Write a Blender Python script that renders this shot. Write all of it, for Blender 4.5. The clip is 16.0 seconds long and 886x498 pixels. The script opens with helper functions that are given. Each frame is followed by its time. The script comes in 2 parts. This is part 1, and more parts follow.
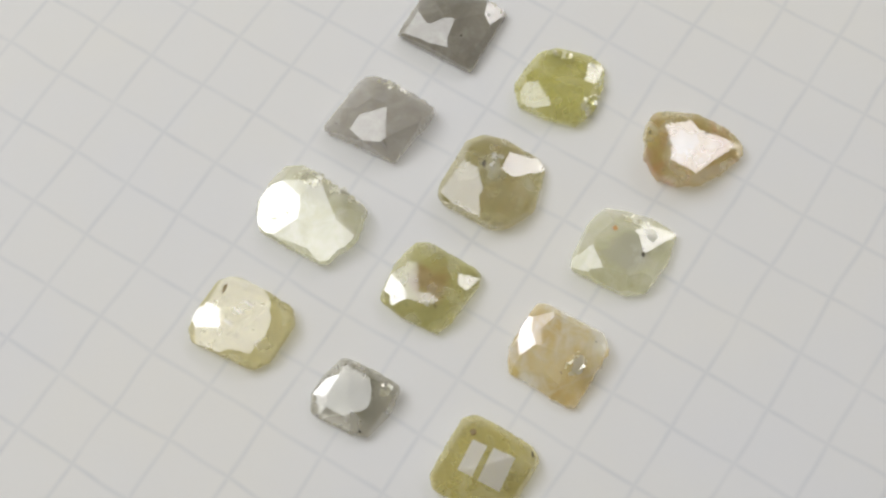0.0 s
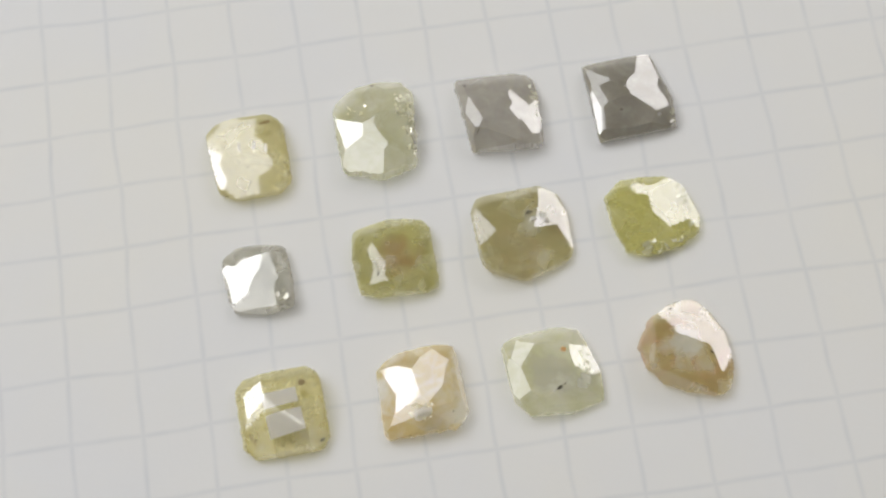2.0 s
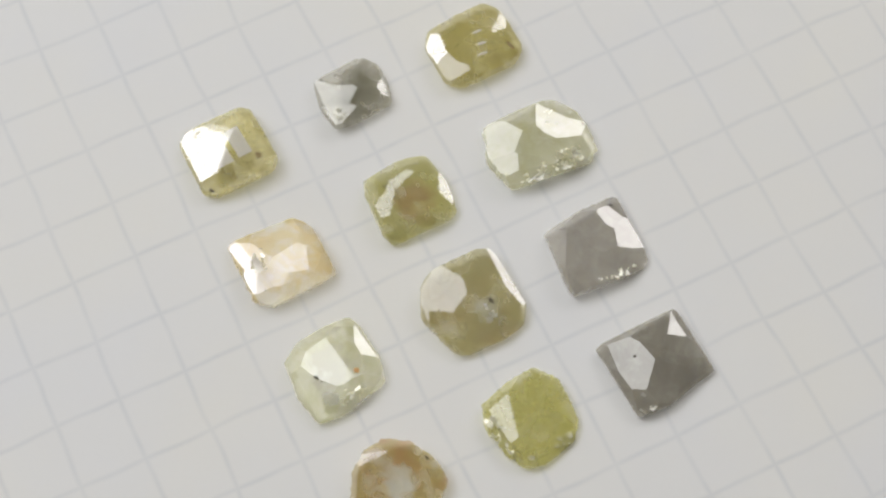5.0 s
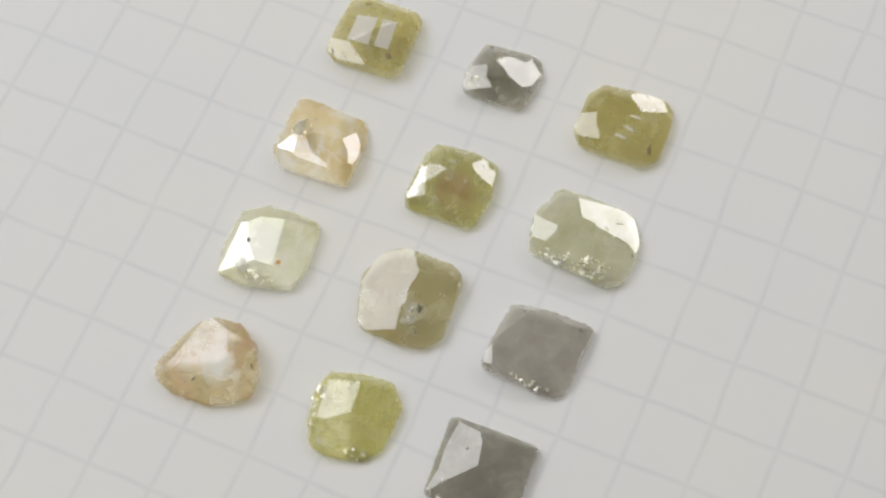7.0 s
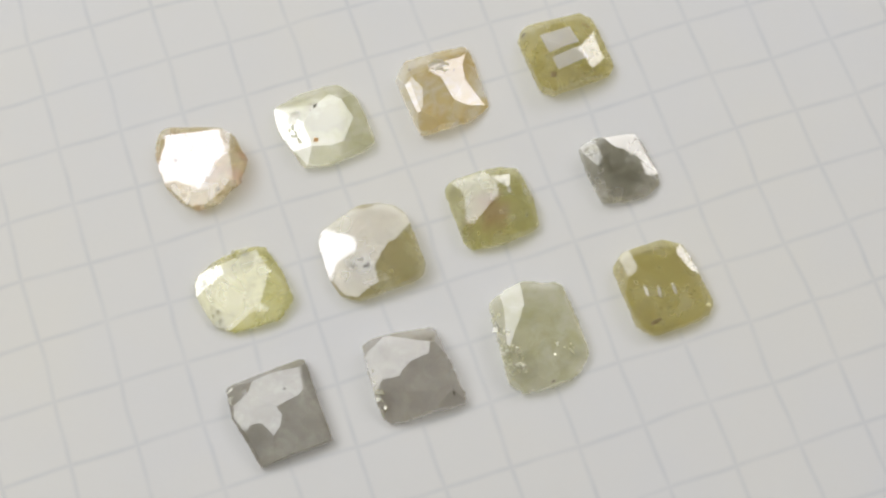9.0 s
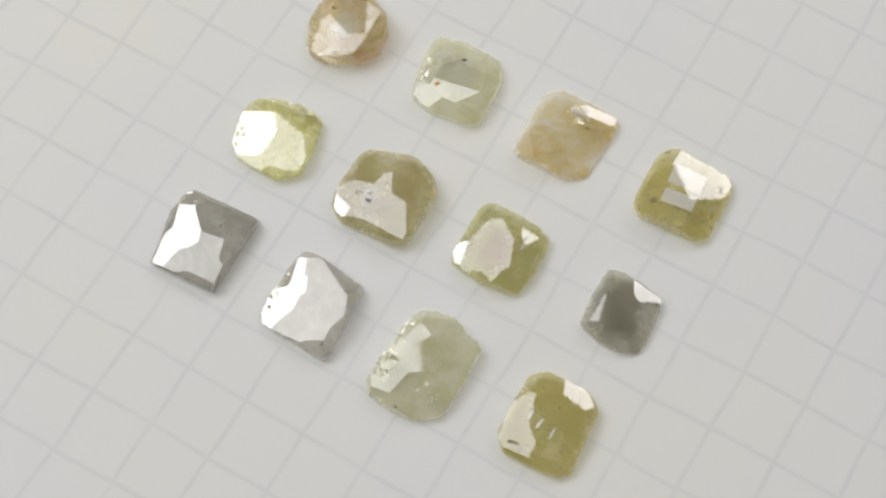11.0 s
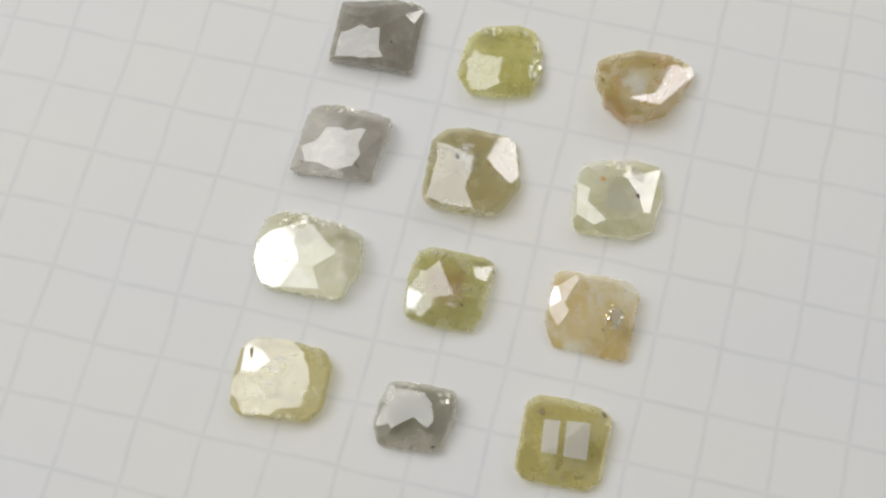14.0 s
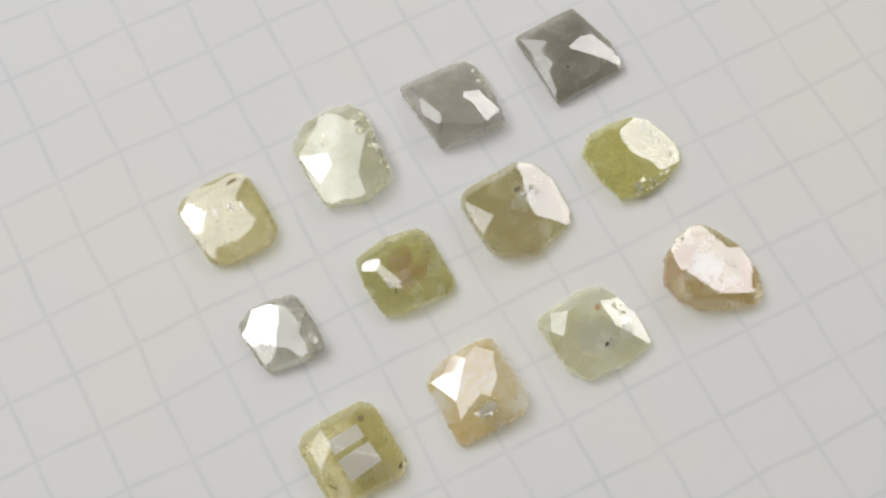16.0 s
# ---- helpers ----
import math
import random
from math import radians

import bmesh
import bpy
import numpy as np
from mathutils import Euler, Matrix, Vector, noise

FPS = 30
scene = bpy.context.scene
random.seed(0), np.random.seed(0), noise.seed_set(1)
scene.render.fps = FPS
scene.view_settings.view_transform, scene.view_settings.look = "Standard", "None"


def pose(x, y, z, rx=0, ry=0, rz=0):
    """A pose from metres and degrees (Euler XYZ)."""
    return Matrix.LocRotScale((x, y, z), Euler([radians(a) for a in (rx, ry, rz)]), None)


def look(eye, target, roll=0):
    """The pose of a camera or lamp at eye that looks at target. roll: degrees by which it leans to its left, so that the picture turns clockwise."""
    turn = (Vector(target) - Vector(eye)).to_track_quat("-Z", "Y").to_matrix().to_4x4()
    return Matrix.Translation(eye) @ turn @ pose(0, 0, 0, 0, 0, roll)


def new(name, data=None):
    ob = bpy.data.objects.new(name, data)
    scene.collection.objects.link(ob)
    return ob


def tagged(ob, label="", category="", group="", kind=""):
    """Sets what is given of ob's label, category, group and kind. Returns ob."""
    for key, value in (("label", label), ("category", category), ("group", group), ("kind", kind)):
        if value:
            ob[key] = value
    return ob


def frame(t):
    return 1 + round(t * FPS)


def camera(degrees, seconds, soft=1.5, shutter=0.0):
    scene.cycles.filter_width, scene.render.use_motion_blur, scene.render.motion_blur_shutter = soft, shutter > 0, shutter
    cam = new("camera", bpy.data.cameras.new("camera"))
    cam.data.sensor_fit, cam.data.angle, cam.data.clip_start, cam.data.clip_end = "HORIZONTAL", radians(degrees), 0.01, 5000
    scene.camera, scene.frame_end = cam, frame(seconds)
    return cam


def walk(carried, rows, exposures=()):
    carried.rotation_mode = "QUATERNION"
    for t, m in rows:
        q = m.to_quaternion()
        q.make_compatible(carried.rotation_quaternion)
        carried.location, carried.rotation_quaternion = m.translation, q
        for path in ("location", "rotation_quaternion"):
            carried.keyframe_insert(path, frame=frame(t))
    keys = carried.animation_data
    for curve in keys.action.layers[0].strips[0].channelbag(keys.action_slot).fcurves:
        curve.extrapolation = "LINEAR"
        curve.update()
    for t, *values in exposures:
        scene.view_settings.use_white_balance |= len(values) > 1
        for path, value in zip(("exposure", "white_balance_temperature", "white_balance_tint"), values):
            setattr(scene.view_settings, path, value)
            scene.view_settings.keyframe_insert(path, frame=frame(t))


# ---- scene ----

# ---------------------------------------------------------------- camera: stands still
MM = 0.001
SPIN = -24.373          # degrees a second: the sheet is turned clockwise under the camera
SECONDS = 16.0

cam = camera(27.61, SECONDS, soft=2.3)
EYE = pose(-0.272 * MM, -54.78 * MM, 123.87 * MM, 23.553) @ pose(0, 0, 0, 0, 0, -3.007)
walk(cam, [(0.0, EYE), (SECONDS, EYE)])

# ---------------------------------------------------------------- world and lights
world = bpy.data.worlds.new("world")
scene.world = world
world.use_nodes = True
world.node_tree.nodes["Background"].inputs[0].default_value = (0.9, 0.95, 1.0, 1)
world.node_tree.nodes["Background"].inputs[1].default_value = 0.05


def lamp(name, eye, target, width, depth, radiance, colour):
    """A rectangular lamp that shines from eye towards target with the given radiance."""
    light = bpy.data.lights.new(name, "AREA")
    light.shape, light.size, light.size_y = "RECTANGLE", width, depth
    light.energy = radiance * math.pi * width * depth
    light.color = colour
    ob = new(name, light)
    ob.matrix_world = look(eye, target)
    return ob


PANEL, BRIGHT = 2.12, 3.7
# a broad frosted panel overhead on one side, and a bright lamp to either side: the three that glint in the stones
lamp("lamp_panel", (-0.580, 0.474, 0.85), (-0.580, 0.474, 0.0), 1.043, 1.110, PANEL, (0.985, 0.99, 0.97))
lamp("lamp_left", (-0.435, 0.268, 0.495), (0, 0, 0), 0.362, 0.247, BRIGHT, (0.99, 0.985, 0.965))
lamp("lamp_right", (0.367, 0.452, 0.420), (0, 0, 0), 0.476, 0.238, BRIGHT, (1.0, 0.965, 0.93))

# ---------------------------------------------------------------- materials


def shader(name, roughness=0.5):
    mat = bpy.data.materials.new(name)
    mat.use_nodes = True
    tree = mat.node_tree
    bsdf = tree.nodes["Principled BSDF"]
    bsdf.inputs["Roughness"].default_value = roughness
    return mat, tree, bsdf


def node(tree, kind, **inputs):
    n = tree.nodes.new(kind)
    for key, value in inputs.items():
        n.inputs[key.replace("_", " ")].default_value = value
    return n


def maths(tree, operation, a, b=0.0):
    n = tree.nodes.new("ShaderNodeMath")
    n.operation = operation
    for i, v in enumerate((a, b)):
        if isinstance(v, (int, float)):
            n.inputs[i].default_value = v
        else:
            tree.links.new(v, n.inputs[i])
    return n.outputs[0]


def ramp(tree, value, stops):
    n = tree.nodes.new("ShaderNodeValToRGB")
    el = n.color_ramp.elements
    while len(el) < len(stops):
        el.new(0.5)
    for e, (pos, col) in zip(el, stops):
        e.position, e.color = pos, (*col, 1) if len(col) == 3 else col
    tree.links.new(value, n.inputs[0])
    return n.outputs[0]


def mixed(tree, factor, a, b):
    n = tree.nodes.new("ShaderNodeMix")
    n.data_type = "RGBA"
    for i, v in ((0, factor), (6, a), (7, b)):
        if isinstance(v, (int, float)):
            n.inputs[i].default_value = v
        elif isinstance(v, tuple):
            n.inputs[i].default_value = (*v, 1)
        else:
            tree.links.new(v, n.inputs[i])
    return n.outputs[2]


def paper_material():
    """White writing paper with a printed 5 mm grid in pale blue-grey, a little uneven."""
    mat, t, bsdf = shader("squared_paper", 0.75)
    place = t.nodes.new("ShaderNodeTexCoord").outputs["Object"]
    wob = node(t, "ShaderNodeTexNoise", Scale=110.0, Detail=2.0)
    t.links.new(place, wob.inputs["Vector"])
    shift = t.nodes.new("ShaderNodeVectorMath")
    shift.operation = "MULTIPLY_ADD"
    t.links.new(wob.outputs["Color"], shift.inputs[0])
    shift.inputs[1].default_value = (0.0009, 0.0009, 0)
    t.links.new(place, shift.inputs[2])
    turn = t.nodes.new("ShaderNodeMapping")
    turn.inputs["Rotation"].default_value = (0, 0, radians(6.25))
    turn.inputs["Location"].default_value = (29.02 * MM - 0.00045, -18.37 * MM - 0.00045, 0)
    t.links.new(shift.outputs[0], turn.inputs["Vector"])
    xyz = t.nodes.new("ShaderNodeSeparateXYZ")
    t.links.new(turn.outputs[0], xyz.inputs[0])
    away = [maths(t, "PINGPONG", xyz.outputs[i], 2.5 * MM) for i in (0, 1)]
    near = maths(t, "MINIMUM", away[0], away[1])
    line = maths(t, "SUBTRACT", 1.0, maths(t, "DIVIDE", near, 0.28 * MM))
    line = maths(t, "MAXIMUM", line, 0.0)
    patch = node(t, "ShaderNodeTexNoise", Scale=300.0, Detail=3.0)
    t.links.new(place, patch.inputs["Vector"])
    ink = maths(t, "MULTIPLY", line, maths(t, "MULTIPLY", patch.outputs[0], 1.25))
    tone = node(t, "ShaderNodeTexNoise", Scale=45.0, Detail=4.0)
    t.links.new(place, tone.inputs["Vector"])
    ground = ramp(t, tone.outputs[0], [(0.3, (0.775, 0.79, 0.824)), (0.7, (0.81, 0.81, 0.786))])
    t.links.new(mixed(t, maths(t, "MULTIPLY", ink, 0.30), ground, (0.42, 0.47, 0.55)), bsdf.inputs["Base Color"])
    fibre = node(t, "ShaderNodeTexNoise", Scale=2500.0, Detail=4.0)
    t.links.new(place, fibre.inputs["Vector"])
    bump = node(t, "ShaderNodeBump", Strength=0.12, Distance=0.00005)
    t.links.new(fibre.outputs[0], bump.inputs["Height"])
    t.links.new(bump.outputs[0], bsdf.inputs["Normal"])
    bsdf.inputs["Specular IOR Level"].default_value = 0.25
    return mat


def gem_material(name, deep, pale, stain=None, core=None, clear=0.10, thin=0.77, gloss=0.152, lustre=(1.0, 1.0, 1.03), veils=0.5, scale=330.0, seed=0.0, spread=(0.52, 0.70)):
    """Cloudy natural diamond: a milky tinted body under a hard, polished, highly reflecting skin.
    stain: a second tint in drifts; core: (x, y, radius in mm, tint) of a cloud inside the stone."""
    mat, t, bsdf = shader(name, 0.30)
    place = t.nodes.new("ShaderNodeTexCoord").outputs["Object"]
    move = t.nodes.new("ShaderNodeMapping")
    move.inputs["Location"].default_value = (seed, seed * 0.7, -seed)
    t.links.new(place, move.inputs["Vector"])
    big = node(t, "ShaderNodeTexNoise", Scale=scale, Detail=5.0, Roughness=0.62, Distortion=0.6)
    t.links.new(move.outputs[0], big.inputs["Vector"])
    colour = ramp(t, big.outputs[0], [(0.36, deep), (0.64, pale)])
    if stain:
        spot = node(t, "ShaderNodeTexNoise", Scale=scale * 0.8, Detail=4.0, Distortion=1.0)
        shove = t.nodes.new("ShaderNodeMapping")
        shove.inputs["Location"].default_value = (seed + 3.1, 1.7, seed)
        t.links.new(place, shove.inputs["Vector"])
        t.links.new(shove.outputs[0], spot.inputs["Vector"])
        mask = ramp(t, spot.outputs[0], [(spread[0], (0, 0, 0)), (spread[1], (1, 1, 1))])
        colour = mixed(t, mask, colour, stain)
    if core:
        x, y, radius, tint = core
        shove = t.nodes.new("ShaderNodeMapping")
        shove.inputs["Location"].default_value = (-x * MM, -y * MM, 0)
        shove.inputs["Scale"].default_value = (1, 1, 0.2)
        t.links.new(place, shove.inputs["Vector"])
        size = t.nodes.new("ShaderNodeVectorMath")
        size.operation = "LENGTH"
        t.links.new(shove.outputs[0], size.inputs[0])
        ragged = maths(t, "MULTIPLY", maths(t, "SUBTRACT", big.outputs[0], 0.5), 3.2 * radius * MM)
        reach = maths(t, "DIVIDE", maths(t, "ADD", size.outputs["Value"], ragged), radius * MM)
        mask = ramp(t, reach, [(0.55, (1, 1, 1)), (1.15, (0, 0, 0))])
        colour = mixed(t, mask, colour, tint)
    wisp = node(t, "ShaderNodeTexNoise", Scale=scale * 1.7, Detail=4.0, Roughness=0.6, Distortion=0.4)
    t.links.new(move.outputs[0], wisp.inputs["Vector"])
    veil = ramp(t, wisp.outputs[0], [(0.48, (0, 0, 0)), (0.66, (veils, veils, veils))])
    colour = mixed(t, veil, colour, (0.86, 0.85, 0.80))
    t.links.new(colour, bsdf.inputs["Base Color"])
    bsdf.inputs["Transmission Weight"].default_value = clear
    bsdf.inputs["Subsurface Weight"].default_value = 0.7
    bsdf.inputs["Subsurface Radius"].default_value = (1.0, 0.95, 0.7)
    bsdf.inputs["Subsurface Scale"].default_value = 1.2 * MM
    bsdf.inputs["IOR"].default_value = 1.45
    bsdf.inputs["Specular IOR Level"].default_value = 0.2
    # some light goes straight through the stone to the paper
    glass = t.nodes.new("ShaderNodeBsdfTransparent")
    t.links.new(mixed(t, 0.65, colour, (0.97, 0.97, 0.95)), glass.inputs["Color"])
    both = t.nodes.new("ShaderNodeMixShader")
    both.inputs[0].default_value = thin
    t.links.new(bsdf.outputs[0], both.inputs[1])
    t.links.new(glass.outputs[0], both.inputs[2])
    # the polish of diamond throws back a fifth of the light
    polish = t.nodes.new("ShaderNodeBsdfGlossy")
    worn = node(t, "ShaderNodeTexNoise", Scale=620.0, Detail=2.0, Roughness=0.5, Distortion=0.6)
    t.links.new(move.outputs[0], worn.inputs["Vector"])
    low, high = (tuple(gloss * k * c for c in lustre) for k in (0.93, 1.0))
    t.links.new(ramp(t, worn.outputs[0], [(0.36, low), (0.58, high)]), polish.inputs["Color"])
    polish.inputs["Roughness"].default_value = 0.025
    total = t.nodes.new("ShaderNodeAddShader")
    t.links.new(both.outputs[0], total.inputs[0])
    t.links.new(polish.outputs[0], total.inputs[1])
    t.links.new(total.outputs[0], t.nodes["Material Output"].inputs["Surface"])
    return mat


def plain_material(name, a, b, scale, roughness):
    mat, t, bsdf = shader(name, roughness)
    place = t.nodes.new("ShaderNodeTexCoord").outputs["Object"]
    n = node(t, "ShaderNodeTexNoise", Scale=scale, Detail=5.0)
    t.links.new(place, n.inputs["Vector"])
    t.links.new(ramp(t, n.outputs[0], [(0.3, a), (0.7, b)]), bsdf.inputs["Base Color"])
    return mat


PAPER = paper_material()
WALL = plain_material("wall_paint", (0.74, 0.74, 0.73), (0.79, 0.78, 0.77), 4.0, 0.8)
CEILING = plain_material("ceiling_paint", (0.78, 0.78, 0.77), (0.82, 0.82, 0.81), 3.0, 0.9)
WOOD = plain_material("table_wood", (0.22, 0.14, 0.08), (0.30, 0.20, 0.12), 18.0, 0.5)

# ---------------------------------------------------------------- the room round the table: unseen, pale walls added for reflections and fill


def box(name, x0, x1, y0, y1, z0, z1, mat):
    bm = bmesh.new()
    bmesh.ops.create_cube(bm, size=1.0)
    for v in bm.verts:
        v.co = Vector((x0 if v.co.x < 0 else x1, y0 if v.co.y < 0 else y1, z0 if v.co.z < 0 else z1))
    me = bpy.data.meshes.new(name)
    bm.to_mesh(me)
    bm.free()
    me.materials.append(mat)
    return tagged(new(name, me), kind="structure")


tagged(box("tabletop", -1.2, 1.2, -1.2, 1.2, -0.04, -0.0004, WOOD), "plain brown wooden tabletop under the squared paper")
tagged(box("wall_north", -1.3, 1.3, 1.2, 1.3, -0.04, 1.6, WALL), "unseen plain white wall behind the table, added for bounce light")
tagged(box("wall_south", -1.3, 1.3, -1.3, -1.2, -0.04, 1.6, WALL), "unseen plain white wall behind the camera, added for bounce light")
tagged(box("wall_east", 1.2, 1.3, -1.2, 1.2, -0.04, 1.6, WALL), "unseen plain white wall beside the table, added for bounce light")
tagged(box("wall_west", -1.3, -1.2, -1.2, 1.2, -0.04, 1.6, WALL), "unseen plain white wall beside the table, added for bounce light")
tagged(box("ceiling", -1.3, 1.3, -1.3, 1.3, 1.6, 1.7, CEILING), "unseen plain off-white ceiling over the table, added for bounce light")

# ---------------------------------------------------------------- the squared sheet


def squared_sheet():
    """An A5 leaf with a faint, shallow wave towards its rim."""
    nx, ny = 74, 105
    verts, faces = [], []
    for j in range(ny + 1):
        for i in range(nx + 1):
            x, y = (i / nx - 0.5) * 148 * MM, (j / ny - 0.5) * 210 * MM
            out = max(0.0, math.hypot(x, y) - 0.022) / 0.05
            z = 0.25 * MM * min(1.0, out) * noise.noise(Vector((x * 45, y * 45, 2.0)))
            verts.append((x, y, max(z, -0.1 * MM)))
    for j in range(ny):
        for i in range(nx):
            a = j * (nx + 1) + i
            faces.append((a, a + 1, a + nx + 2, a + nx + 1))
    me = bpy.data.meshes.new("paper_sheet")
    me.from_pydata(verts, [], faces)
    for p in me.polygons:
        p.use_smooth = True
    me.materials.append(PAPER)
    ob = new("paper_sheet", me)
    thick = ob.modifiers.new("thickness", "SOLIDIFY")
    thick.thickness, thick.offset = 0.12 * MM, -1.0
    return tagged(ob, "white squared writing paper with faint blue-grey grid", "paper")


SHEET = squared_sheet()

# ---------------------------------------------------------------- the stones


def outline(corners, per_arc=7, rough=0.02, seed=1):
    """A closed outline from corners (x, y, radius), each rounded by its radius, the edge slightly chipped; millimetres."""
    pts = []
    n = len(corners)
    for i in range(n):
        p0, p1, p2 = (Vector(corners[(i + k) % n][:2]) for k in (-1, 0, 1))
        a, b = (p0 - p1), (p2 - p1)
        la, lb = a.length, b.length
        a.normalize(), b.normalize()
        half = math.acos(max(-1, min(1, a.dot(b)))) / 2
        cut = min(corners[i][2] / math.tan(half), 0.48 * la, 0.48 * lb)
        s, e = p1 + a * cut, p1 + b * cut
        for k in range(per_arc):
            u = k / (per_arc - 1)
            pts.append(s * (1 - u) ** 2 + p1 * 2 * u * (1 - u) + e * u * u)
    dense = []
    for i, p in enumerate(pts):
        q = pts[(i + 1) % len(pts)]
        steps = max(1, int((q - p).length / 0.14))
        dense += [p.lerp(q, k / steps) for k in range(steps)]
    out = []
    for i, p in enumerate(dense):
        q = dense[(i + 1) % len(dense)] - dense[i - 1]
        side = Vector((q.y, -q.x)).normalized()
        k = noise.noise(Vector((p.x * 2.2, p.y * 2.2, seed * 3.7))) + 0.9 * noise.noise(Vector((p.x * 8, p.y * 8, seed)))
        out.append(p + side * k * rough)
    return out


def skin(facets, x, y):
    """The height of the cut surface over (x, y), in millimetres."""
    return min(h - math.tan(radians(tilt)) * (x * math.cos(radians(az)) + y * math.sin(radians(az))) for az, tilt, h in facets)


def cut_stone(name, corners, facets, mat, flare=4.0, rough=0.03, seed=1, nicks=9):
    """A flat-based stone: the outline drawn up into a wall over a narrower foot, then cut by facets
    (azimuth, tilt, height over the middle) and by short steep nicks along its rim; millimetres."""
    ring = outline(corners, rough=rough, seed=seed)
    bm = bmesh.new()
    top = 5.0
    lean = 1 - math.tan(radians(flare)) * (top - 0.4) / 3.2
    loops = [[bm.verts.new((p.x * k, p.y * k, z)) for p in ring] for k, z in ((0.90, 0.02), (0.965, 0.16), (1.0, 0.42), (lean, top))]
    n = len(ring)
    bm.faces.new(list(reversed(loops[0])))
    bm.faces.new(loops[-1])
    for low, high in zip(loops, loops[1:]):
        for i in range(n):
            bm.faces.new((low[i], low[(i + 1) % n], high[(i + 1) % n], high[i]))
    planes = list(facets)
    rng = random.Random(seed)
    for k in range(nicks):
        az, tilt = 360 * (k + rng.uniform(0.1, 0.9)) / nicks, rng.uniform(42, 62)
        way = Vector((math.cos(radians(az)), math.sin(radians(az))))
        far = max(ring, key=lambda p: p.dot(way))
        reach = far.dot(way) - rng.uniform(0.10, 0.32)
        planes.append((az, tilt, skin(facets, far.x * 0.93, far.y * 0.93) + math.tan(radians(tilt)) * reach))
    for az, tilt, height in planes:
        a, b = radians(az), radians(tilt)
        normal = Vector((math.cos(a) * math.sin(b), math.sin(a) * math.sin(b), math.cos(b)))
        cut = bmesh.ops.bisect_plane(bm, geom=bm.verts[:] + bm.edges[:] + bm.faces[:], dist=1e-5, plane_co=(0, 0, height),
                                     plane_no=normal, clear_outer=True)
        rim = [e for e in cut["geom_cut"] if isinstance(e, bmesh.types.BMEdge)]
        if len(rim) > 2:
            bmesh.ops.edgeloop_fill(bm, edges=rim)
    bmesh.ops.recalc_face_normals(bm, faces=bm.faces)
    bmesh.ops.scale(bm, vec=(MM, MM, MM), verts=bm.verts)
    me = bpy.data.meshes.new(name)
    bm.to_mesh(me)
    bm.free()
    me.materials.append(mat)
    return me



def part(name, bm, material, parent, label=""):
    me = bpy.data.meshes.new(name)
    bmesh.ops.scale(bm, vec=(MM, MM, MM), verts=bm.verts)
    bm.to_mesh(me)
    bm.free()
    me.materials.append(material)
    ob = new(name, me)
    ob.parent = parent
    return tagged(ob, label) if label else ob


def inclusion(parent, facets, x, y, size, stretch, turn, material, label, seed=3):
    """A ragged little crystal or crack just under the skin of the stone."""
    bm = bmesh.new()
    bmesh.ops.create_icosphere(bm, subdivisions=2, radius=1.0)
    base = Vector((x, y, skin(facets, x, y) - 0.006))
    spin = Matrix.Rotation(radians(turn), 3, "Z")
    for v in bm.verts:
        k = 1 + 0.7 * noise.noise(v.co * 2.1 + Vector((seed, 0, seed)))
        q = spin @ Vector((v.co.x * size * stretch * k, v.co.y * size * k, v.co.z * 0.025))
        v.co = base + q
        v.co.z += skin(facets, v.co.x, v.co.y) - skin(facets, x, y)
    return part("inclusion", bm, material, parent, label)


def fracture(parent, facets, x, y, width, depth, count, seed, material, label):
    """A broken patch: a crowd of tiny tilted flakes that glitter one after another."""
    rng = random.Random(seed)
    bm = bmesh.new()
    for _ in range(count):
        a, r = rng.uniform(0, 2 * math.pi), math.sqrt(rng.random())
        px, py = x + 0.5 * width * r * math.cos(a), y + 0.5 * depth * r * math.sin(a)
        size, turn = rng.uniform(0.08, 0.34), rng.uniform(0, 2 * math.pi)
        lean = Vector((rng.uniform(-0.4, 0.4), rng.uniform(-0.4, 0.4)))
        base = skin(facets, px, py)
        rim = []
        for k in range(4):
            b = turn + k * math.pi / 2 + rng.uniform(-0.5, 0.5)
            o = Vector((math.cos(b), math.sin(b))) * size * rng.uniform(0.6, 1.2)
            rim.append((px + o.x, py + o.y, base + o.dot(lean) - 0.008))
        top = [bm.verts.new(q) for q in rim]
        low = [bm.verts.new((q[0], q[1], base - 0.24)) for q in rim]
        bm.faces.new(top)
        for k in range(4):
            bm.faces.new((low[k], low[(k + 1) % 4], top[(k + 1) % 4], top[k]))
    bmesh.ops.recalc_face_normals(bm, faces=bm.faces)
    return part("fracture", bm, material, parent, label)


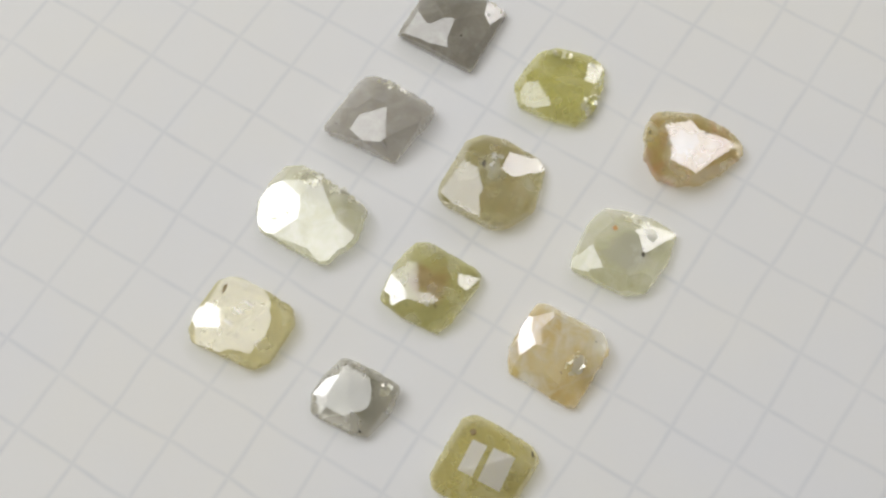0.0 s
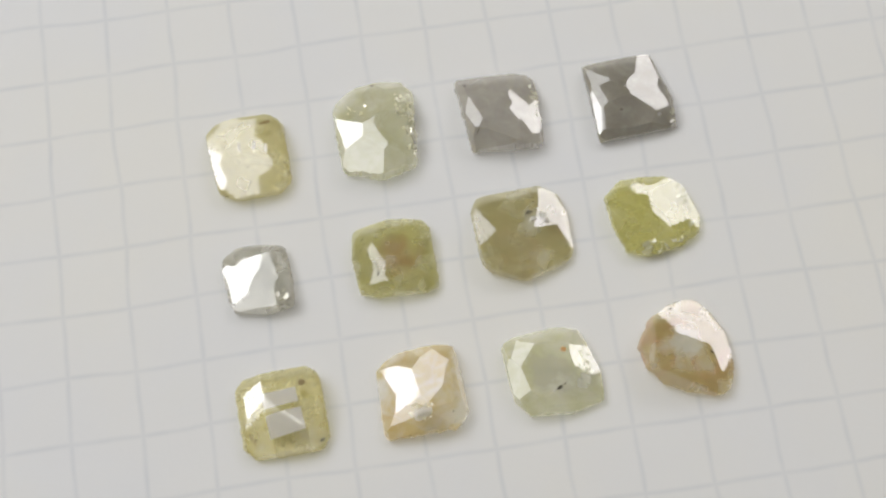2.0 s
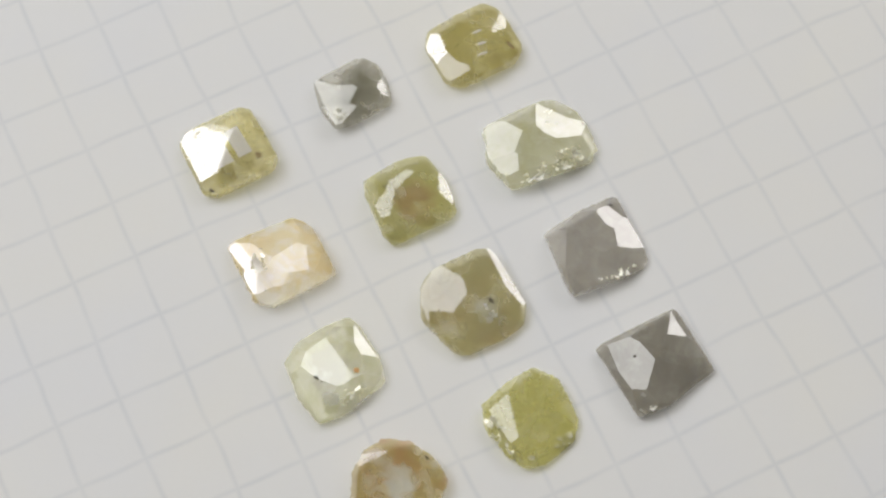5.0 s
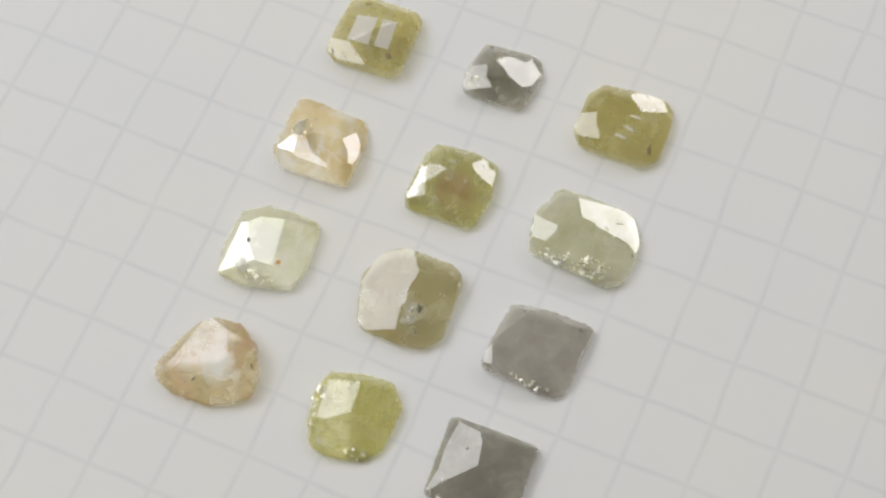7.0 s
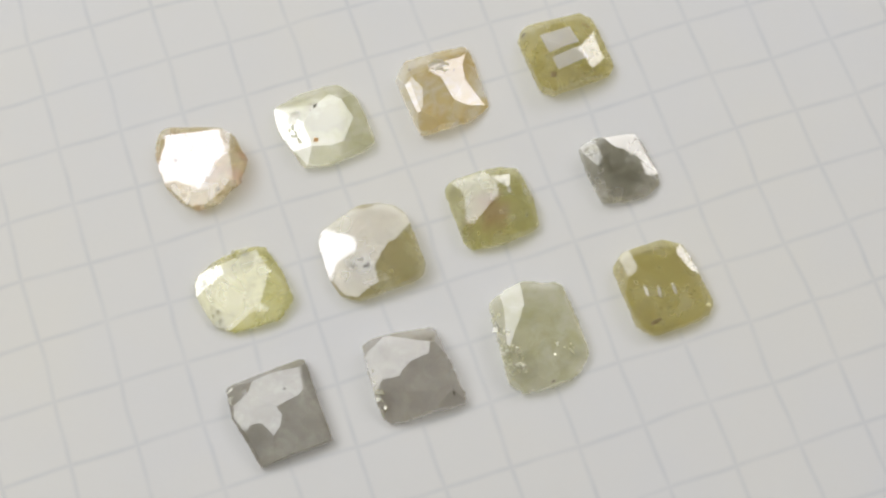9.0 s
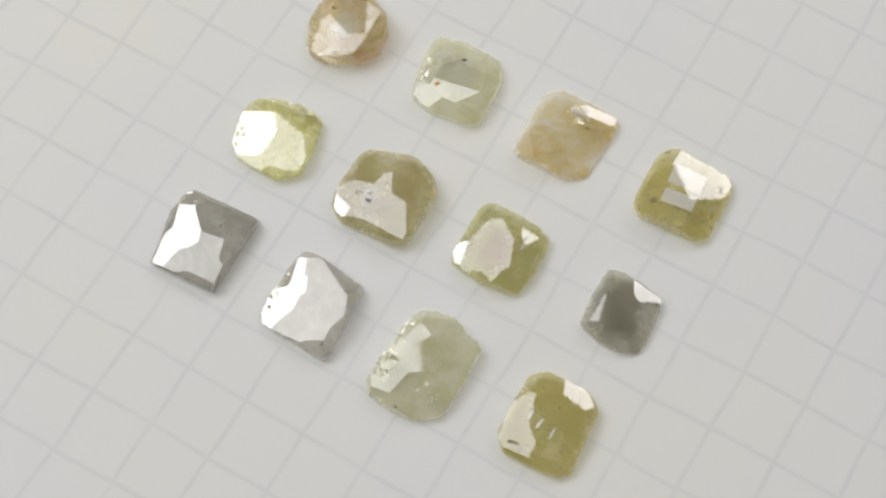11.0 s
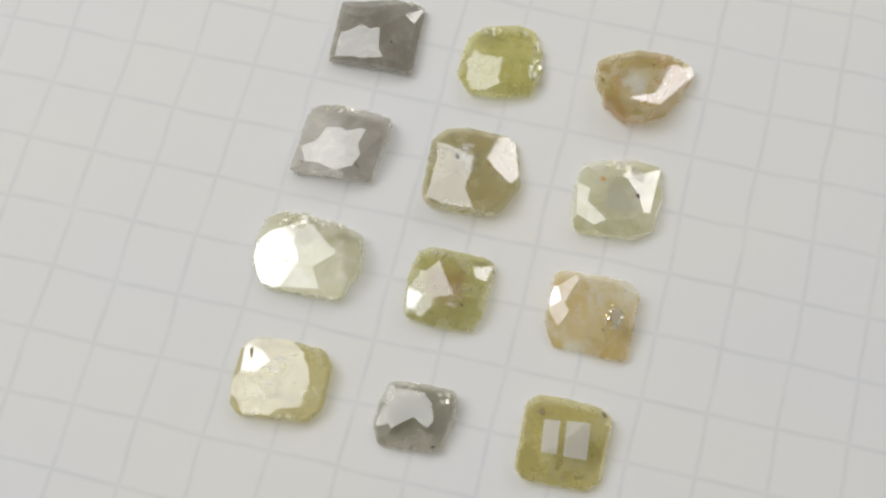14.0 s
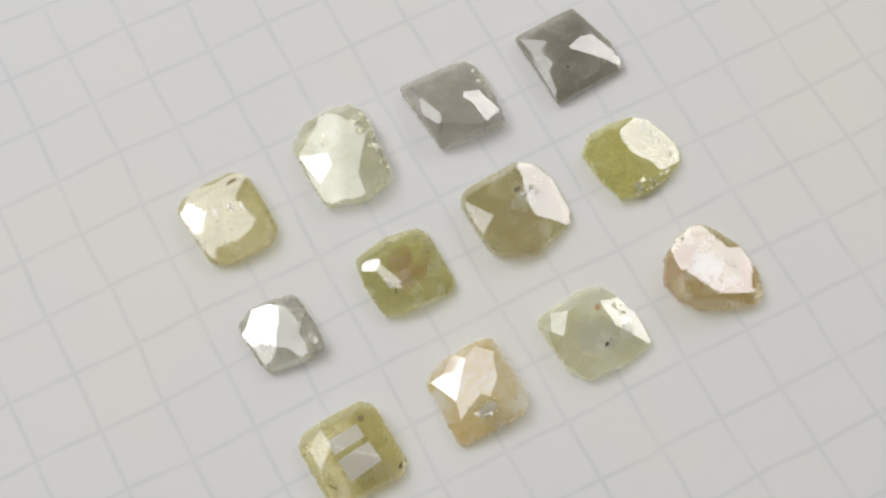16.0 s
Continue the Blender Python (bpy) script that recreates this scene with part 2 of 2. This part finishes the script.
def painted_reflection(parent, facets, x, y, width, depth):
    """A pale plate laid to the skin, painted as a bright reflection from the stone's base."""
    bm = bmesh.new()
    n = 12
    grid = []
    for lift in (0.016, -0.03):
        for j in range(n + 1):
            for i in range(n + 1):
                px, py = x + (i / n - 0.5) * width, y + (j / n - 0.5) * depth
                grid.append(bm.verts.new((px, py, skin(facets, px, py) + lift)))
    m = (n + 1) ** 2
    for j in range(n):
        for i in range(n):
            a = j * (n + 1) + i
            bm.faces.new((grid[a], grid[a + 1], grid[a + n + 2], grid[a + n + 1]))
            bm.faces.new((grid[m + a], grid[m + a + n + 1], grid[m + a + n + 2], grid[m + a + 1]))
    for k in range(n):
        for a, b in ((k, k + 1), (n * (n + 1) + k + 1, n * (n + 1) + k), ((k + 1) * (n + 1), k * (n + 1)), (k * (n + 1) + n, (k + 1) * (n + 1) + n)):
            bm.faces.new((grid[a], grid[m + a], grid[m + b], grid[b]))
    bmesh.ops.recalc_face_normals(bm, faces=bm.faces)
    return part("reflection_plate", bm, GLARE, parent, "pale plate painted as a bright reflection from the base of the stone")


def diamond(place, corners, facets, material, label, seed, rough=0.07, flare=5.0, nicks=9):
    ob = new("diamond", cut_stone("diamond", corners, facets, material, flare, rough, seed, nicks))
    ob.location = (place[0] * MM, place[1] * MM, 0)
    tagged(ob, label, "gemstone", "diamonds laid out on the paper")
    STONES.append((ob, place))
    return ob


def rounded(radius, *points):
    return [(x, y, radius) for x, y in points]


STONES = []
DARK = plain_material("dark_inclusion", (0.02, 0.016, 0.01), (0.06, 0.05, 0.03), 2500.0, 0.4)
TAN = plain_material("tan_inclusion", (0.20, 0.15, 0.05), (0.30, 0.23, 0.12), 2500.0, 0.4)
RUST = plain_material("rust_inclusion", (0.55, 0.30, 0.10), (0.62, 0.38, 0.16), 2500.0, 0.4)
MILK = gem_material("milky_inclusion", (0.78, 0.78, 0.74), (0.86, 0.86, 0.83), thin=0.45, gloss=0.05)
# glint painted into the colour: flakes stay pale even when they mirror no lamp
GLINT = gem_material("flakes_painted_glint", (0.72, 0.71, 0.50), (0.84, 0.84, 0.70), thin=0.35, veils=0.3)
# near-opaque white that paints bright reflections and highlights onto the stones
GLARE = gem_material("painted_glare", (0.86, 0.86, 0.87), (0.92, 0.91, 0.93), thin=0.15, veils=0.1)

# the row of yellow, pale and grey stones
F = [(105, 4.1, 1.29), (165, 4.3, 1.29), (36, 9.6, 1.48), (65, 10.8, 1.49), (115, 11.8, 1.51), (264, 13.0, 1.82),
     (146, 14.2, 1.61), (304, 15.5, 1.99), (243, 16.1, 1.91), (186, 21.6, 2.09), (132, 26.9, 2.56), (81, 27.5, 2.52),
     (338, 35.5, 3.05)]
YELLOW = gem_material("yellow_diamond", (0.48, 0.42, 0.07), (0.60, 0.545, 0.15), lustre=(0.925, 0.935, 1.08), seed=1.3, veils=0.35)
ob = diamond((-12.66, 10.37), rounded(0.6, (-1.04, 3.52), (2.09, 3.32), (3.02, 2.01), (2.61, -2.71), (1.56, -3.52), (-1.77, -3.32), (-3.02, -2.41), (-3.02, 2.61), (-2.40, 3.42)), F, YELLOW,
             "olive-yellow cushion-cut diamond with a broad cloudy table on squared paper", 1)
inclusion(ob, F, 1.6, 2.43, 0.13, 3.6, 5, TAN, "brown scratch in the facet", 4)
# small highlights along the table, painted as white streaks
for x, y, turn in ((-0.7, 0.8, 85), (0.4, 0.5, 78), (1.25, 0.1, 84)):
    inclusion(ob, F, x, y, 0.13, 3.6, turn, GLARE, "pale streak painted as a highlight on the table", 40)

F = [(89, 3.1, 1.50), (142, 3.4, 1.51), (341, 5.4, 1.68), (286, 7.5, 1.86), (78, 10.7, 1.68), (201, 10.9, 1.74),
     (111, 14.0, 1.66), (162, 14.4, 1.74), (120, 15.6, 1.71), (54, 16.1, 2.01), (120, 19.6, 1.94), (70, 26.4, 2.73),
     (172, 27.1, 2.50), (11, 27.3, 2.69), (340, 31.5, 2.84)]
PALE = gem_material("pale_green_diamond", (0.56, 0.56, 0.32), (0.75, 0.74, 0.60), lustre=(0.97, 0.975, 1.04), seed=2.6, veils=0.7, thin=0.76)
ob = diamond((-2.74, 9.97), rounded(0.5, (-3.01, 2.77), (-1.45, 4.06), (0.31, 4.16), (2.80, 3.66), (3.43, 2.37), (2.80, -0.30), (2.18, -3.76), (-0.62, -4.16), (-3.43, -2.87), (-3.32, -0.69)),
             F, PALE, "pale greenish diamond with a broken, glittering side on squared paper", 2, 0.13, 6.0, 14)
inclusion(ob, F, 0.47, 3.8, 0.078, 1.6, 10, DARK, "small dark inclusion", 5)
fracture(ob, F, 2.4, 1.2, 1.4, 2.8, 48, 31, GLINT, "glittering broken side")
fracture(ob, F, 2.2, -1.8, 0.9, 2.2, 22, 32, GLINT, "glittering broken side")
# added flakes stand in for glitter that the base chips reflect from inside
fracture(ob, F, -1.2, 2.0, 1.5, 1.5, 9, 44, GLINT, "few flakes added for glitter reflected inside the stone")

F = [(40, 4.2, 1.62), (345, 4.8, 1.70), (19, 6.0, 1.61), (114, 7.1, 1.77), (67, 8.5, 1.56), (58, 12.5, 1.57),
     (358, 13.8, 1.79), (18, 14.2, 1.66), (78, 15.1, 1.74), (2, 16.6, 1.82), (34, 18.4, 1.69), (61, 19.4, 1.76),
     (34, 21.0, 1.77), (38, 22.5, 1.87), (5, 22.9, 2.03), (317, 25.9, 2.89), (96, 28.5, 2.67), (150, 30.9, 3.17),
     (241, 36.3, 3.49)]
ASH = gem_material("ash_grey_diamond", (0.42, 0.40, 0.36), (0.54, 0.52, 0.475), veils=0.25, seed=4.1, thin=0.70)
ob = diamond((6.92, 8.97), rounded(0.35, (-2.96, 3.64), (2.65, 2.83), (3.18, 2.12), (2.33, -3.44), (1.80, -3.64), (-3.18, -2.73)), F, ASH,
             "ash-grey square-cut diamond with chipped edges on squared paper", 3, 0.12)
inclusion(ob, F, -2.3, 2.7, 0.078, 2.2, 80, DARK, "dark chip at the edge", 6)
inclusion(ob, F, -2.4, -1.6, 0.0351, 8.0, 50, DARK, "thin dark crack", 27)
fracture(ob, F, 2.5, -0.2, 0.7, 4.0, 14, 39, GLINT, "small chips along the rim")

F = [(130, 4.5, 1.50), (258, 8.4, 1.55), (165, 9.0, 1.69), (112, 10.6, 1.67), (220, 10.7, 1.79), (14, 11.0, 1.51),
     (70, 12.1, 1.55), (42, 12.1, 1.51), (9, 13.6, 1.59), (63, 14.1, 1.59), (89, 14.3, 1.72), (37, 16.2, 1.63),
     (30, 17.2, 1.67), (302, 21.9, 2.33), (321, 22.0, 2.31), (11, 22.2, 1.97), (88, 24.6, 2.29), (182, 30.4, 2.79),
     (258, 33.8, 3.10)]
SMOKE = gem_material("smoky_grey_diamond", (0.275, 0.262, 0.215), (0.40, 0.38, 0.325), veils=0.25, seed=5.5, thin=0.63)
ob = diamond((16.62, 7.65), rounded(0.12, (-2.74, 3.47), (2.74, 3.19), (2.95, 1.03), (3.26, -1.03), (2.84, -3.47), (-3.26, -3.19)), F, SMOKE,
             "smoky dark grey square-cut diamond with a peaked top on squared paper", 4, 0.04)
inclusion(ob, F, -1.0, -1.3, 0.101, 1.3, 0, DARK, "dark speck", 7)
inclusion(ob, F, 1.7, -2.4, 0.13, 1.5, 20, MILK, "pale sparkle near the edge", 28)
fracture(ob, F, 2.7, -2.6, 0.5, 1.6, 6, 41, GLINT, "small chips along the rim")

# the middle row
F = [(111, 4.4, 1.27), (171, 6.3, 1.23), (238, 7.7, 1.41), (38, 8.2, 1.47), (318, 11.5, 1.66), (142, 13.3, 1.26),
     (157, 15.1, 1.27), (217, 16.9, 1.56), (124, 17.3, 1.45), (161, 19.4, 1.41), (177, 19.4, 1.44), (140, 20.1, 1.50),
     (81, 24.5, 2.00), (137, 27.9, 1.93), (3, 35.1, 2.47)]
STEEL = gem_material("light_grey_diamond", (0.40, 0.385, 0.32), (0.54, 0.525, 0.46), core=(0.3, 0.2, 2.1, (0.17, 0.165, 0.08)), veils=0.25, seed=6.2)
ob = diamond((-14.33, 0.37), rounded(0.5, (-2.36, 2.46), (-0.79, 2.95), (0.79, 2.75), (2.55, 2.07), (2.46, -1.08), (2.16, -2.75), (0.00, -2.95), (-2.26, -2.26), (-2.55, -0.89)), F, STEEL,
             "small light grey cushion-cut diamond with a dark heart on squared paper", 5)
inclusion(ob, F, -2.1, -1.6, 0.078, 2.0, 100, DARK, "dark chip at the edge", 8)
fracture(ob, F, 1.6, -1.9, 1.2, 0.9, 12, 35, GLINT, "small bright chips")

F = [(300, 4.0, 1.52), (42, 5.8, 1.42), (8, 5.9, 1.42), (178, 8.3, 1.63), (287, 13.5, 1.86), (68, 15.9, 1.79),
     (310, 18.3, 2.01), (48, 18.3, 1.87), (205, 20.0, 2.03), (139, 20.3, 2.13), (66, 22.9, 2.12), (119, 23.2, 2.29),
     (33, 24.9, 2.26), (184, 27.9, 2.30), (227, 27.9, 2.50), (130, 28.6, 2.68), (346, 30.2, 2.40)]
AMBER = gem_material("green_amber_diamond", (0.44, 0.42, 0.08), (0.60, 0.575, 0.19), core=(0.3, 0.6, 1.7, (0.44, 0.30, 0.03)), lustre=(0.925, 0.935, 1.08), seed=7.7)
ob = diamond((-4.15, -0.79), rounded(0.4, (-2.63, 2.89), (-1.89, 3.08), (0.53, 3.17), (2.84, 2.61), (3.15, 1.77), (2.73, -2.89), (1.58, -3.17), (-2.10, -2.61), (-3.15, -2.05), (-3.15, 0.56)),
             F, AMBER, "olive-green square-cut diamond with an amber heart on squared paper", 6)
inclusion(ob, F, -1.6, -0.4, 0.16, 2.2, 70, MILK, "pale flaw", 9)
inclusion(ob, F, -1.5, -1.1, 0.039, 6.0, 55, DARK, "thin dark squiggle", 29)

F = [(141, 4.8, 1.66), (45, 5.3, 1.43), (279, 5.5, 1.44), (316, 5.9, 1.41), (69, 6.2, 1.48), (32, 8.8, 1.47),
     (308, 14.9, 1.63), (4, 15.1, 1.58), (339, 16.4, 1.59), (13, 16.6, 1.73), (348, 20.7, 1.84), (272, 23.3, 2.42),
     (80, 24.4, 2.49), (153, 31.0, 3.67)]
BROWN = gem_material("brown_diamond", (0.42, 0.375, 0.11), (0.55, 0.505, 0.21), stain=(0.49, 0.365, 0.09), core=(1.1, 0.9, 0.85, (0.60, 0.58, 0.42)), lustre=(0.925, 0.935, 1.08), seed=8.4)
ob = diamond((5.62, -1.40), rounded(1.3, (-3.35, 2.93), (-2.54, 3.71), (2.33, 3.52), (3.45, 2.44), (3.65, 0.78), (3.25, -2.34), (2.54, -3.03), (-0.91, -3.71), (-3.35, -2.25), (-3.65, -0.98)),
             F, BROWN, "large olive-brown cushion-cut diamond with a dark speck on squared paper", 7)
fracture(ob, F, 1.3, 0.75, 1.1, 0.7, 7, 43, MILK, "milky sparkles beside the speck")
inclusion(ob, F, 1.95, 0.45, 0.26, 1.2, 60, MILK, "milky spot", 11)
for dx, dy, s in ((0.76, 1.42, 0.11), (0.96, 1.36, 0.11), (0.82, 1.20, 0.07), (0.64, 1.28, 0.12)):
    inclusion(ob, F, dx, dy, 0.8 * s, 1.2, 40, DARK, "black speck", 12)

F = [(342, 3.4, 1.23), (55, 6.1, 1.21), (281, 6.6, 1.37), (92, 8.0, 1.35), (20, 12.6, 1.19), (62, 13.6, 1.37),
     (340, 15.2, 1.51), (32, 15.2, 1.27), (18, 18.6, 1.42), (352, 20.4, 1.74), (62, 21.1, 1.66), (91, 27.8, 2.29),
     (200, 33.8, 3.00), (272, 35.1, 2.81)]
LIME = gem_material("yellow_green_diamond", (0.55, 0.53, 0.11), (0.67, 0.645, 0.21), lustre=(0.925, 0.935, 1.08), veils=0.3, seed=9.1)
ob = diamond((15.49, -2.28), rounded(0.6, (-3.18, 2.07), (-1.70, 3.25), (1.80, 2.76), (2.97, 1.57), (3.29, -0.98), (2.86, -2.36), (1.17, -3.15), (-1.48, -3.25), (-2.86, -2.56), (-3.29, -0.20)),
             F, LIME, "yellow-green rounded diamond with frosted edge on squared paper", 8, 0.12)
inclusion(ob, F, -1.3, -2.5, 0.20, 1.8, 0, MILK, "pale sparkle near the edge", 13)
inclusion(ob, F, 2.4, -1.7, 0.18, 1.4, 50, MILK, "pale sparkle near the edge", 14)
fracture(ob, F, -0.3, -2.7, 3.6, 0.7, 20, 33, GLINT, "frosted chips along the rim")
fracture(ob, F, 2.5, 0.9, 0.8, 1.8, 12, 34, GLINT, "frosted chips along the rim")

# the row of yellow, peach, pale and brown stones
F = [(47, 4.4, 1.54), (205, 14.1, 1.61), (223, 14.4, 1.54), (242, 15.8, 1.72), (172, 18.8, 1.90), (149, 27.0, 2.56),
     (328, 30.0, 2.79), (175, 35.7, 2.85)]
HONEY = gem_material("honey_yellow_diamond", (0.55, 0.49, 0.11), (0.67, 0.615, 0.20), lustre=(0.925, 0.935, 1.08), veils=0.3, seed=10.3)
ob = diamond((-14.95, -10.41), rounded(0.6, (-2.98, 2.63), (-2.18, 3.31), (2.48, 3.02), (3.27, 2.24), (2.98, -2.43), (2.28, -3.31), (-2.48, -2.92), (-3.27, -1.85)), F, HONEY,
             "yellow step-cut diamond with two pale painted reflections in its table on squared paper", 9)
for y, w, d in ((-0.90, 2.6, 1.7), (0.98, 2.5, 1.15)):
    painted_reflection(ob, F, 0.1, y, w, d)
inclusion(ob, F, 1.85, 1.78, 0.22, 1.3, 30, TAN, "brown spot", 15)
inclusion(ob, F, 2.35, -2.65, 0.078, 3.2, 35, DARK, "dark fleck at the edge", 16)
inclusion(ob, F, -2.45, -1.35, 0.07, 7.0, 112, TAN, "thin brown crack", 17)

F = [(268, 2.7, 1.68), (150, 4.4, 1.55), (343, 5.1, 1.82), (107, 6.5, 1.71), (272, 14.9, 2.06), (203, 15.5, 1.65),
     (175, 16.6, 1.57), (217, 17.4, 1.80), (258, 21.4, 2.27), (160, 24.3, 1.79), (133, 24.3, 2.05), (109, 24.7, 2.38),
     (352, 28.2, 2.90), (246, 29.1, 2.68), (168, 29.9, 2.03), (131, 30.9, 2.44), (327, 33.4, 3.32), (47, 33.9, 3.53)]
PEACH = gem_material("peach_diamond", (0.66, 0.51, 0.18), (0.76, 0.66, 0.34), stain=(0.84, 0.82, 0.72), veils=0.7, spread=(0.50, 0.64), lustre=(0.925, 0.935, 1.08), seed=11.9, thin=0.73, scale=420.0)
ob = diamond((-4.99, -11.39), rounded(0.3, (-2.73, 2.65), (-0.98, 3.34), (3.27, 2.94), (3.27, 1.57), (3.05, -2.45), (1.96, -3.34), (-3.05, -2.94), (-3.27, -2.45)), F, PEACH,
             "peach-coloured square-cut diamond with white veils on squared paper", 10, 0.11)
inclusion(ob, F, 1.9, -2.3, 0.0624, 1.3, 0, DARK, "dark dot", 18)
inclusion(ob, F, -0.2, -1.85, 0.42, 1.8, 10, MILK, "white sparkling veil", 19)
fracture(ob, F, -0.2, -1.7, 2.0, 1.1, 20, 36, GLINT, "glittering feather")
inclusion(ob, F, -1.3, -0.95, 0.0468, 3.0, 60, DARK, "dark dot", 20)

F = [(325, 2.6, 1.33), (58, 3.4, 1.39), (116, 9.7, 1.71), (310, 14.8, 1.60), (294, 17.2, 1.72), (342, 19.3, 1.77),
     (66, 21.3, 2.07), (358, 22.2, 1.87), (82, 23.4, 2.21), (348, 24.1, 2.03), (17, 24.8, 2.15), (190, 27.4, 2.54),
     (280, 28.6, 2.39), (224, 29.8, 2.69), (140, 30.5, 3.11)]
FROST = gem_material("near_white_diamond", (0.60, 0.60, 0.36), (0.79, 0.79, 0.64), core=(0.2, -0.3, 1.9, (0.60, 0.60, 0.48)), veils=0.75, lustre=(0.97, 0.975, 1.04), seed=12.7, thin=0.76)
ob = diamond((4.75, -12.46), rounded(0.5, (-3.23, 2.83), (-2.25, 3.32), (0.78, 3.32), (2.74, 2.74), (3.04, 0.59), (3.33, -0.88), (2.94, -3.03), (0.39, -3.32), (-2.45, -2.83), (-3.33, -1.47)),
             F, FROST, "near-colourless cloudy diamond with dark and rusty specks on squared paper", 11)
inclusion(ob, F, 0.0, -1.48, 0.125, 1.7, 15, DARK, "dark grey speck", 21)
inclusion(ob, F, 0.45, -1.3, 0.0624, 1.4, 60, DARK, "dark grey speck", 22)
inclusion(ob, F, 1.06, 1.26, 0.19, 1.2, 40, RUST, "rust-orange spot", 23)
inclusion(ob, F, 1.9, -1.4, 0.5, 1.3, 30, MILK, "white veil", 24)
fracture(ob, F, 2.2, 0.2, 1.2, 2.2, 14, 37, GLINT, "glittering feather")

F = [(289, 2.7, 1.97), (342, 11.2, 1.63), (17, 13.0, 1.69), (18, 14.4, 1.70), (352, 14.4, 1.54), (4, 16.1, 1.60),
     (12, 19.8, 1.80), (356, 20.0, 1.74), (12, 22.8, 1.95), (277, 24.1, 2.45), (347, 24.9, 2.11), (160, 34.5, 3.60)]
TEA = gem_material("tea_brown_diamond", (0.47, 0.345, 0.05), (0.59, 0.49, 0.13), stain=(0.54, 0.28, 0.04), core=(0.3, 0.4, 1.45, (0.72, 0.72, 0.66)), veils=0.65, scale=400.0, spread=(0.50, 0.62), lustre=(0.925, 0.935, 1.08), seed=13.2)
ob = diamond((14.36, -13.54), rounded(0.7, (-3.26, 1.33), (-2.10, 2.76), (0.21, 3.88), (1.79, 3.68), (2.84, 2.45), (3.26, 0.72), (3.16, -1.53), (2.53, -3.27), (1.68, -3.88), (-0.42, -3.07),
             (-2.21, -1.84), (-3.05, -0.31)), F, TEA, "tea-brown rounded shield-shaped diamond with a white heart on squared paper", 12, 0.12)
inclusion(ob, F, 1.79, -0.64, 0.078, 2.6, 140, DARK, "dark red-brown crack", 25)
inclusion(ob, F, -0.2, 3.2, 0.0702, 2.5, 20, DARK, "dark chip at the edge", 26)


def motions():
    """Everything on the sheet turns with it about one upright axis."""
    times = [k * 0.25 for k in range(int(SECONDS * 4) + 1)]
    spin = [(t, pose(0, 0, 0, 0, 0, SPIN * (t - 2.5))) for t in times]
    walk(SHEET, spin)
    for ob, (x, y) in STONES:
        walk(ob, [(t, m @ pose(x * MM, y * MM, 0)) for t, m in spin])


motions()
